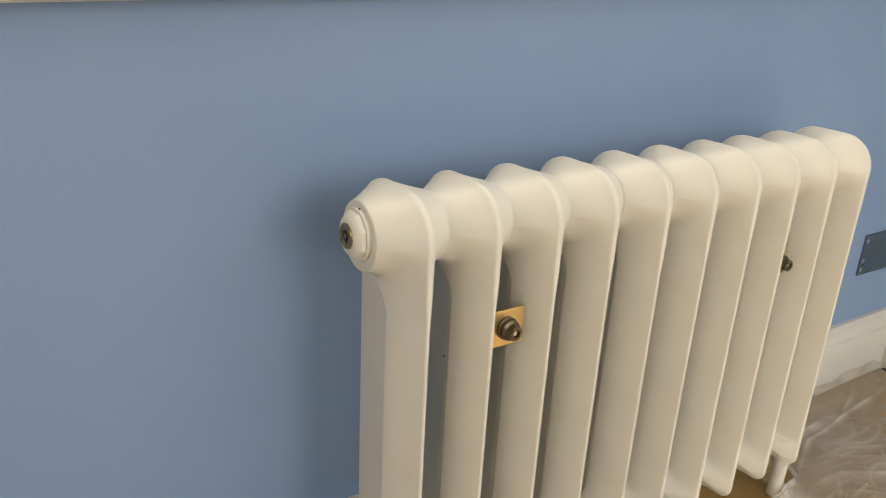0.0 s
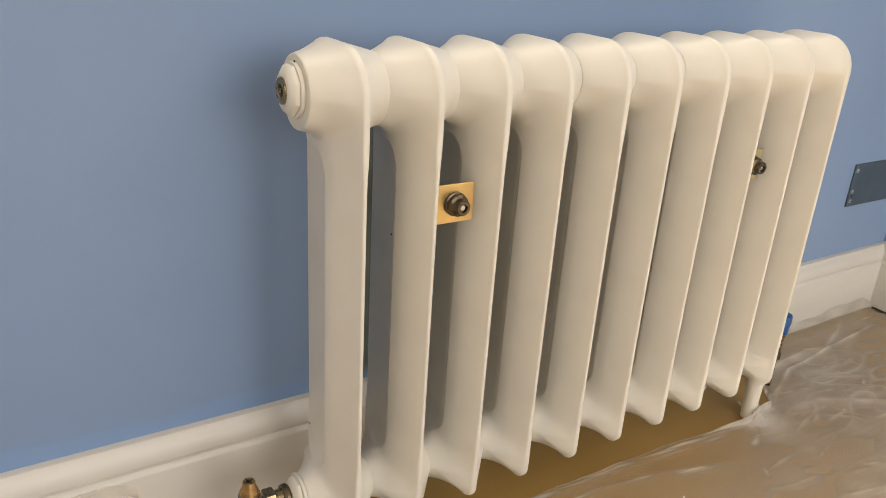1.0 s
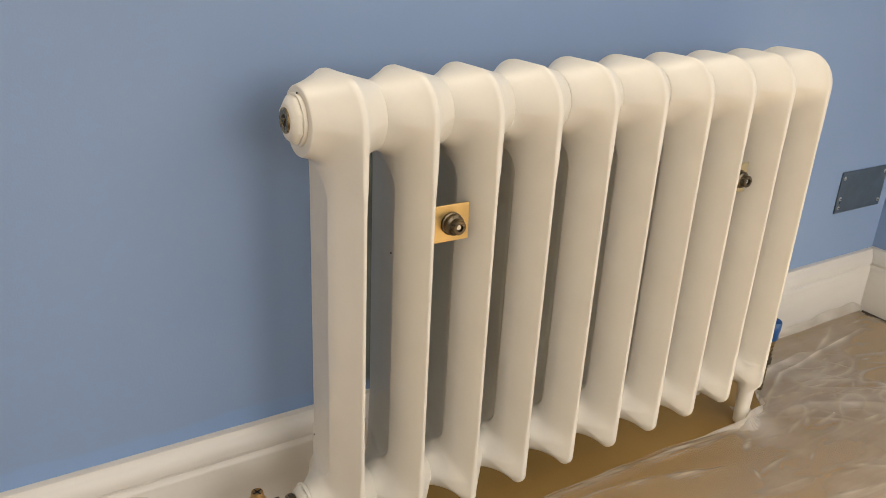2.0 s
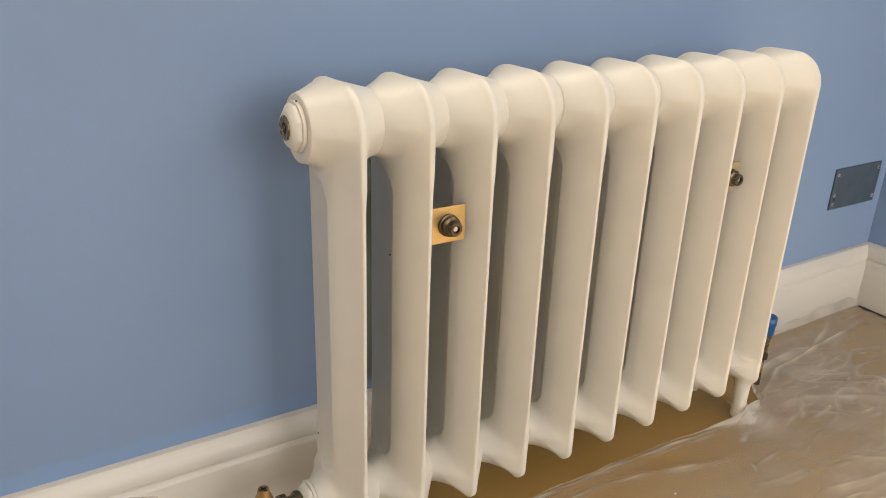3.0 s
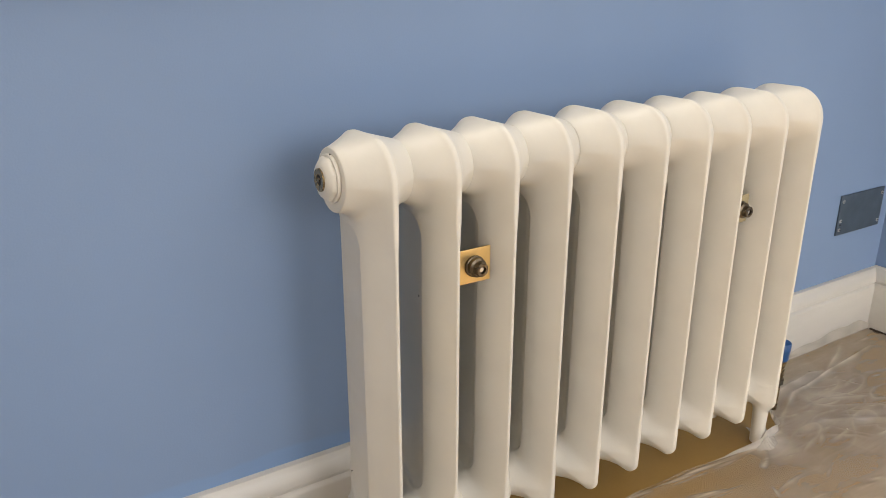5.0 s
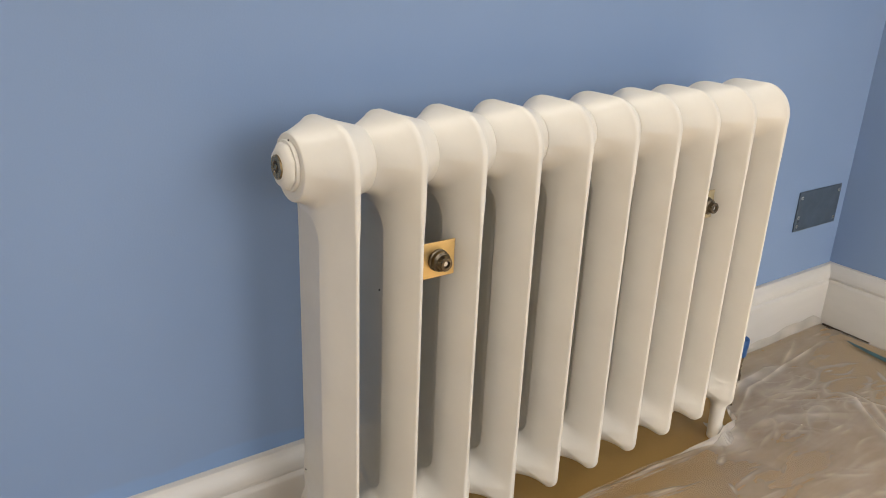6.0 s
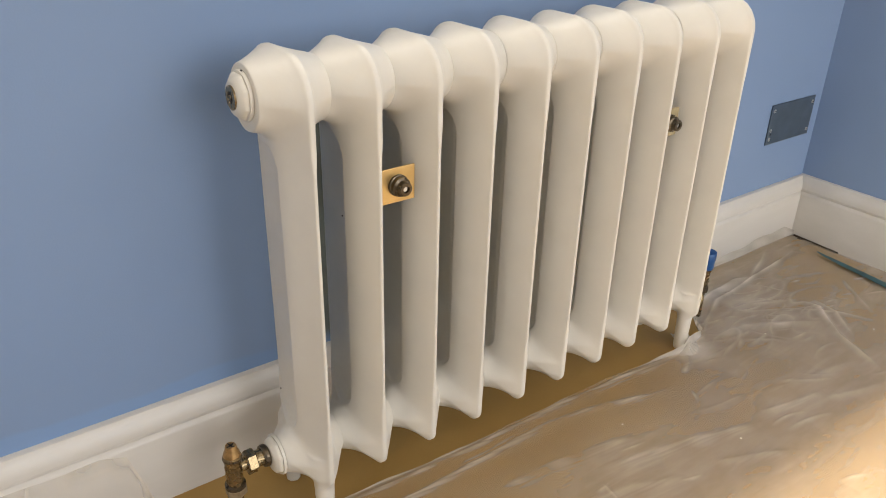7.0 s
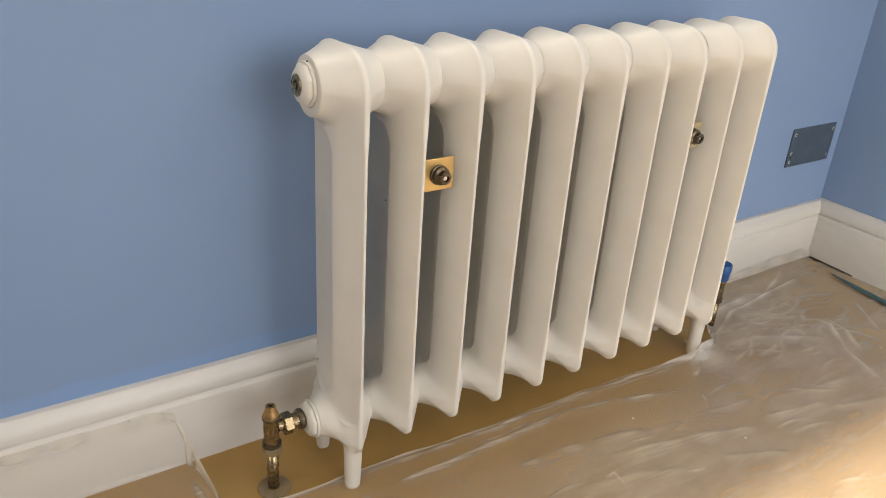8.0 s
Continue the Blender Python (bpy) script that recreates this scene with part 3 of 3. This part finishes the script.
# folds: a line of (x, y), width, height, milkiness, and how much wider the fold falls away on its far side
HEM_FOLDS = [
    (((-0.02, -0.158), (0.08, -0.158), (0.25, -0.167), (0.45, -0.169), (0.58, -0.172), (0.73, -0.184)), 0.0045, 0.0036, 1.0, 1.6),
    (((0.30, -0.176), (0.48, -0.177), (0.72, -0.190)), 0.004, 0.0012, 0.45, 1.0),
    (((-0.02, -0.206), (0.08, -0.200), (0.26, -0.195), (0.42, -0.190), (0.51, -0.207), (0.60, -0.232), (0.67, -0.245)), 0.0040, 0.0040, 0.85, 2.4),
    (((0.22, -0.188), (0.36, -0.184), (0.46, -0.186)), 0.0030, 0.0014, 0.60, 1.0),
    (((0.24, -0.250), (0.36, -0.259), (0.43, -0.269), (0.52, -0.292)), 0.0055, 0.0030, 0.38, 3.0),
    (((0.40, -0.300), (0.519, -0.327), (0.586, -0.346), (0.68, -0.370)), 0.0050, 0.0032, 0.42, 3.0)]
OPEN_FOLDS = [
    (((0.30, -0.330), (0.42, -0.352), (0.50, -0.385)), 0.0060, 0.0022, 0.20, 3.0),
    (((0.545, -0.385), (0.60, -0.405), (0.665, -0.437)), 0.0050, 0.0026, 0.26, 2.6),
    (((0.70, -0.355), (0.76, -0.372), (0.84, -0.384)), 0.0040, 0.0026, 0.30, 2.6),
    (((0.755, -0.330), (0.84, -0.350), (0.97, -0.366)), 0.0045, 0.0022, 0.22, 3.0),
    (((0.82, -0.396), (0.88, -0.415), (0.94, -0.428)), 0.0045, 0.0022, 0.27, 2.6),
    (((0.367, -0.335), (0.389, -0.330), (0.384, -0.366)), 0.0030, 0.0026, 0.42, 1.8),
    (((0.62, -0.300), (0.67, -0.312), (0.73, -0.318)), 0.0040, 0.0016, 0.20, 2.2),
    (((0.738, -0.192), (0.715, -0.212), (0.682, -0.228)), 0.0045, 0.0040, 0.62, 1.4),
    (((-0.13, -0.05), (-0.127, -0.097), (-0.17, -0.26)), 0.0050, 0.0050, 0.60, 1.6),
    (((-0.05, -0.175), (-0.16, -0.26), (-0.30, -0.34)), 0.0050, 0.0020, 0.30, 2.0)]
CORNER_FOLDS = [
    (((0.79, -0.150), (0.875, -0.103), (0.956, -0.087), (1.03, -0.079), (1.08, -0.090)), 0.0070, 0.0075, 0.75, 1.6),
    (((0.80, -0.165), (0.93, -0.112), (1.06, -0.094), (1.25, -0.072), (1.267, -0.090)), 0.0040, 0.0050, 0.80, 1.4),
    (((1.06, -0.092), (1.15, -0.058), (1.208, -0.034)), 0.0045, 0.0035, 0.50, 1.4),
    (((1.065, -0.195), (1.076, -0.235), (1.015, -0.309), (0.977, -0.401)), 0.0045, 0.0055, 0.80, 2.0),
    (((1.095, -0.205), (1.085, -0.262), (1.03, -0.330)), 0.0045, 0.0030, 0.42, 1.6),
    (((0.95, -0.168), (1.035, -0.214), (1.09, -0.271), (1.12, -0.326)), 0.0040, 0.0026, 0.40, 1.6),
    (((0.86, -0.150), (0.96, -0.150), (1.07, -0.196)), 0.0040, 0.0026, 0.36, 1.8),
    (((0.82, -0.190), (0.90, -0.195), (0.977, -0.238), (1.043, -0.273)), 0.0070, 0.0030, 0.6, 2.0),
    (((1.236, -0.183), (1.19, -0.24), (1.146, -0.30)), 0.0035, 0.0020, 0.30, 1.6),
    (((1.10, -0.13), (1.20, -0.155), (1.26, -0.20)), 0.0040, 0.0020, 0.24, 2.0)]


def lerp_table(table, x):
    return np.interp(x, [a for a, _ in table], [b for _, b in table])


def dust_sheet():
    xs = np.concatenate([np.linspace(-2.25, -0.45, 40)[:-1], np.linspace(-0.45, 1.329, 860)])
    vs = np.concatenate([np.linspace(0, 0.80, 16)[:-1], np.linspace(0.80, 1, 380)])
    lips = np.linspace(0, 1, 9)[1:]
    edge, lip = lerp_table(EDGE, xs), lerp_table(LIP, xs)
    rows = []
    for v in vs:
        rows.append((xs, -3.0 + (edge + 3.0) * v, np.zeros_like(xs), np.full_like(xs, v)))
    for s in lips:
        rows.append((xs, edge + 0.0012 * np.sin(xs * 61 + s * 5), lip * s, np.full_like(xs, 1 + s)))
    x = np.concatenate([r[0] for r in rows])
    y = np.concatenate([r[1] for r in rows])
    up = np.concatenate([r[2] for r in rows])
    z = np.full_like(x, 0.0025)
    crease = np.zeros_like(x)
    wander = np.array([noise.noise((a * 14, b * 14, 8.5)) for a, b in zip(x, y)])
    strand = np.array([noise.noise((a * 16, b * 300 + 40 * a, 6.1)) for a, b in zip(x, y)])
    patchy = np.array([noise.noise((a * 22, b * 22, 1.7)) for a, b in zip(x, y)])
    for line, w, h, milky, lee in HEM_FOLDS + OPEN_FOLDS + CORNER_FOLDS:
        runs = [math.dist(p, q) for p, q in zip(line, line[1:])]
        best, side, along, gone = np.full_like(x, 9.0), np.zeros_like(x), np.zeros_like(x), 0.0
        for (ax_, ay_), (bx_, by_), run in zip(line, line[1:], runs):
            dx, dy = (bx_ - ax_) / run, (by_ - ay_) / run
            t = np.clip((x - ax_) * dx + (y - ay_) * dy, 0, run)
            d = np.hypot(x - ax_ - t * dx, y - ay_ - t * dy)
            closer = d < best
            best = np.where(closer, d, best)
            side = np.where(closer, (x - ax_) * dy - (y - ay_) * dx, side)
            along = np.where(closer, (gone + t) / sum(runs), along)
            gone += run
        signed = np.where(side > 0, best, -best) + 0.0022 * wander
        spread = np.where(signed > 0, w * lee, w)
        bump = np.exp(-(np.abs(signed) / spread) ** 1.5) * np.clip(np.sin(math.pi * np.clip(along, 0.03, 0.97)) * 1.8, 0, 1) * (best < 8 * w)
        z += 0.6 * h * bump
        thread = 1.0 if line[0][0] > 0.77 else np.clip(0.72 + 0.9 * strand, 0.35, 1)
        crease = np.maximum(crease, milky * bump ** 1.2 * np.clip(0.70 + 0.8 * patchy, 0.15, 1) * thread)
    rng = random.Random(11)
    for k in range(98):                                  # short fine creases, most of them in the loose corner
        if k < 70:
            cx, cy, turn = rng.gauss(0.97, 0.13), rng.gauss(-0.185, 0.055), rng.gauss(-14, 22)
        else:
            cx, cy, turn = rng.uniform(0.05, 1.25), rng.uniform(-0.56, -0.20), rng.gauss(-14, 16)
        half, w, milky = rng.uniform(0.012, 0.05), rng.uniform(0.0010, 0.0022), rng.uniform(0.10, 0.42)
        c, sn = math.cos(radians(turn)), math.sin(radians(turn))
        i = np.flatnonzero((np.abs(x - cx) < 0.06) & (np.abs(y - cy) < 0.06))
        u, v = (x[i] - cx) * c + (y[i] - cy) * sn, (y[i] - cy) * c - (x[i] - cx) * sn
        bend = v - rng.uniform(-5, 5) * u * u + 0.002 * wander[i]
        bump = np.exp(-(bend / np.where(bend > 0, w, w * 2.2)) ** 2) * np.clip(1 - np.abs(u) / half, 0, 1)
        z[i] += 0.0010 * bump
        crease[i] = np.maximum(crease[i], milky * bump)
    wild = np.array([0.5 + 0.5 * noise.noise((a * 5.5, b * 9.0, 0.3)) for a, b in zip(x, y)])
    fine = np.array([noise.noise((a * 20 + 3 * b, b * 30, 2.1)) for a, b in zip(x, y)])
    crumple = np.array([1 - abs(noise.noise((a * 9 + 2.5 * b, b * 24 - 3 * a, 5.2))) * 2 for a, b in zip(x, y)])
    calm = np.exp(-((x - 0.96) / 0.20) ** 2 - ((y + 0.19) / 0.07) ** 2)
    ridge = calm * np.clip(crumple, 0, 1) ** 4
    facets = np.array([abs(noise.noise((a * 11 + 4 * b, b * 15 - 5 * a, 4.4))) for a, b in zip(x, y)])
    loose = np.clip((x + 0.05) / 0.15, 0, 1)
    z += 0.0020 * wild + 0.0026 * ridge + 0.0026 * facets * loose
    streak = np.array([noise.noise((a * 7, b * 90 + 5 * a, 3.3)) for a, b in zip(x, y)])
    hem = np.exp(-np.clip(lerp_table(EDGE, x) - y, 0, 1) / 0.008) * np.clip(0.45 + 1.3 * streak, 0, 1) * (x > -0.125) * (x < 0.86)
    crease = np.maximum(crease, 0.7 * hem)
    crease = np.maximum(crease, ridge * 0.40)
    wrap = np.exp(-((x - 0.757) / 0.035) ** 2) * np.exp(-((y + 0.19) / 0.03) ** 2)
    # wavy glints along the film's top edge on the skirting, painted as milkiness
    hem_glints = (x < -0.11) * np.exp(-((up - 0.95 * lerp_table(LIP, x)) / 0.012) ** 2) * np.clip(0.45 + 0.35 * np.sin(x * 37) + 0.25 * np.sin(x * 91), 0.1, 1)
    crease = np.clip(np.maximum(crease, 0.8 * wrap) + 0.9 * hem_glints + 0.05 * (up > 0.0005) * (up < 0.03) * (x > -0.1) + 0.32 * (up > 0.0005) * (x > 0.9) * np.clip(0.8 + patchy, 0, 1), 0, 1)
    z = z + up
    pts = np.stack([x, y - np.where(up > 0, 0.004 * np.clip(fine, 0, 1), 0), z], -1)
    n, m = len(rows), len(xs)
    idx = np.arange(n * m).reshape(n, m)
    q = np.stack([idx[:-1, :-1], idx[:-1, 1:], idx[1:, 1:], idx[1:, :-1]], -1).reshape(-1, 4)
    me = bpy.data.meshes.new("dust_sheet")
    me.from_pydata(pts.tolist(), [], q.tolist())
    me.materials.append(M_FILM)
    me.polygons.foreach_set("use_smooth", [True] * len(me.polygons))
    me.update()
    a = me.attributes.new("crease", "FLOAT", "POINT")
    a.data.foreach_set("value", crease.astype(np.float32))
    v = me.attributes.new("veil", "FLOAT", "POINT")
    v.data.foreach_set("value", np.where((up > 0.004) & (x < 0), 0.12, np.where(x < -0.09, 0.55, np.maximum(np.clip(0.40 + (-0.20 - y) / 0.16, 0.40, 1), np.clip((x - 0.45) / 0.3, 0, 1)))).astype(np.float32))
    return tagged(new("dust_sheet", me), "clear crinkled polythene dust sheet spread over the floor", "dust sheet")


sheet = dust_sheet()


def bunched_film(cx, cy, parent):
    """Film gathered up round a radiator foot."""
    bm = bmesh.new()
    rows = []
    for j in range(11):
        q = j / 10
        row = []
        for i in range(64):
            a = radians(-140 + 205 * i / 63)
            n1 = noise.noise((2.6 * math.cos(a), 2.6 * math.sin(a), 2.0 + q * 0.8))
            n2 = noise.noise((6 * math.cos(a), 6 * math.sin(a), 7.0 + q))
            r = 0.0122 + 0.022 * q + 0.003 * n1 * q + 0.0012 * n2
            end = min(1.0, i / 12, (63 - i) / 12)
            z = 0.0045 + 0.022 * (0.8 + 0.6 * n1 + 0.25 * n2) * (1 - q) ** 1.5 * end
            row.append(bm.verts.new((cx + r * math.cos(a), cy + r * math.sin(a), z)))
        rows.append(row)
    for r0, r1 in zip(rows, rows[1:]):
        for i in range(63):
            bm.faces.new((r0[i], r0[i + 1], r1[i + 1], r1[i]))
    ob = part("gathered_hem", bm, M_FILM, parent, "bunched milky film round the radiator foot", smooth=True)
    for key, value in (("crease", 0.50), ("veil", 0.5)):
        at = ob.data.attributes.new(key, "FLOAT", "POINT")
        at.data.foreach_set("value", [value] * len(ob.data.vertices))


bunched_film(X1 + PITCH * 9 + 0.002, YA - 0.042, sheet)

# ---- small things on the floor ----
bm = bmesh.new()
pts = [(1.288, -0.105, 0.0015), (1.283, -0.125, 0.0042), (1.276, -0.17, 0.0075), (1.270, -0.22, 0.0085), (1.252, -0.36, 0.011)]
va = [bm.verts.new((x - w, y, 0.0075)) for (x, y, w) in pts]
vb = [bm.verts.new((x + w, y, 0.0075)) for (x, y, w) in pts]
for i in range(len(pts) - 1):
    bm.faces.new((va[i], va[i + 1], vb[i + 1], vb[i]))
ext = bmesh.ops.extrude_face_region(bm, geom=bm.faces[:])
bmesh.ops.translate(bm, verts=[e for e in ext["geom"] if isinstance(e, bmesh.types.BMVert)], vec=(0, 0, 0.0006))
bmesh.ops.recalc_face_normals(bm, faces=bm.faces[:])
thing("tape_strip", bm, M_TEAL, "strip of teal masking tape holding down the dust sheet", "tape")
gap = bmesh.new()
ends = []
for k in range(9):
    q = k / 8
    y, wide, tall = -0.026 - 0.105 * q, 0.0030 * (1 - 0.8 * q) + 0.0006 * math.sin(k * 2.3), 0.0068 - 0.0020 * q
    ends.append([gap.verts.new((1.3293 - a * wide, y, z)) for a, z in ((1, 0.0003), (0, 0.0003), (0, tall), (1, tall - 0.001))])
for a, b in zip(ends, ends[1:]):
    for k in range(4):
        gap.faces.new((a[k], a[(k + 1) % 4], b[(k + 1) % 4], b[k]))
gap.faces.new(ends[0][::-1])
gap.faces.new(ends[-1])
bmesh.ops.recalc_face_normals(gap, faces=gap.faces[:])
thing("floor_gap", gap, M_GAP, "dark gap between floor board and side skirting", "gap", kind="structure")
random.seed(4)
fl = bmesh.new()
lathe([(0, 0.0016), (0.0007, 0.0011)], "z", (0, 0, 0), sides=7, bm=fl)
fleck = thing("paint_fleck", fl, M_CHIP, "small white paint fleck on the dust sheet", "paint fleck", group="paint flecks")
fleck.matrix_world = pose(1.075, -0.34, 0.010)
for (x, y) in ((0.90, -0.235), (0.50, -0.26), (0.33, -0.40), (0.62, -0.38), (0.29, -0.415)):
    copy_thing(fleck, pose(x, y, 0.0085, 0, 0, random.uniform(0, 360)))
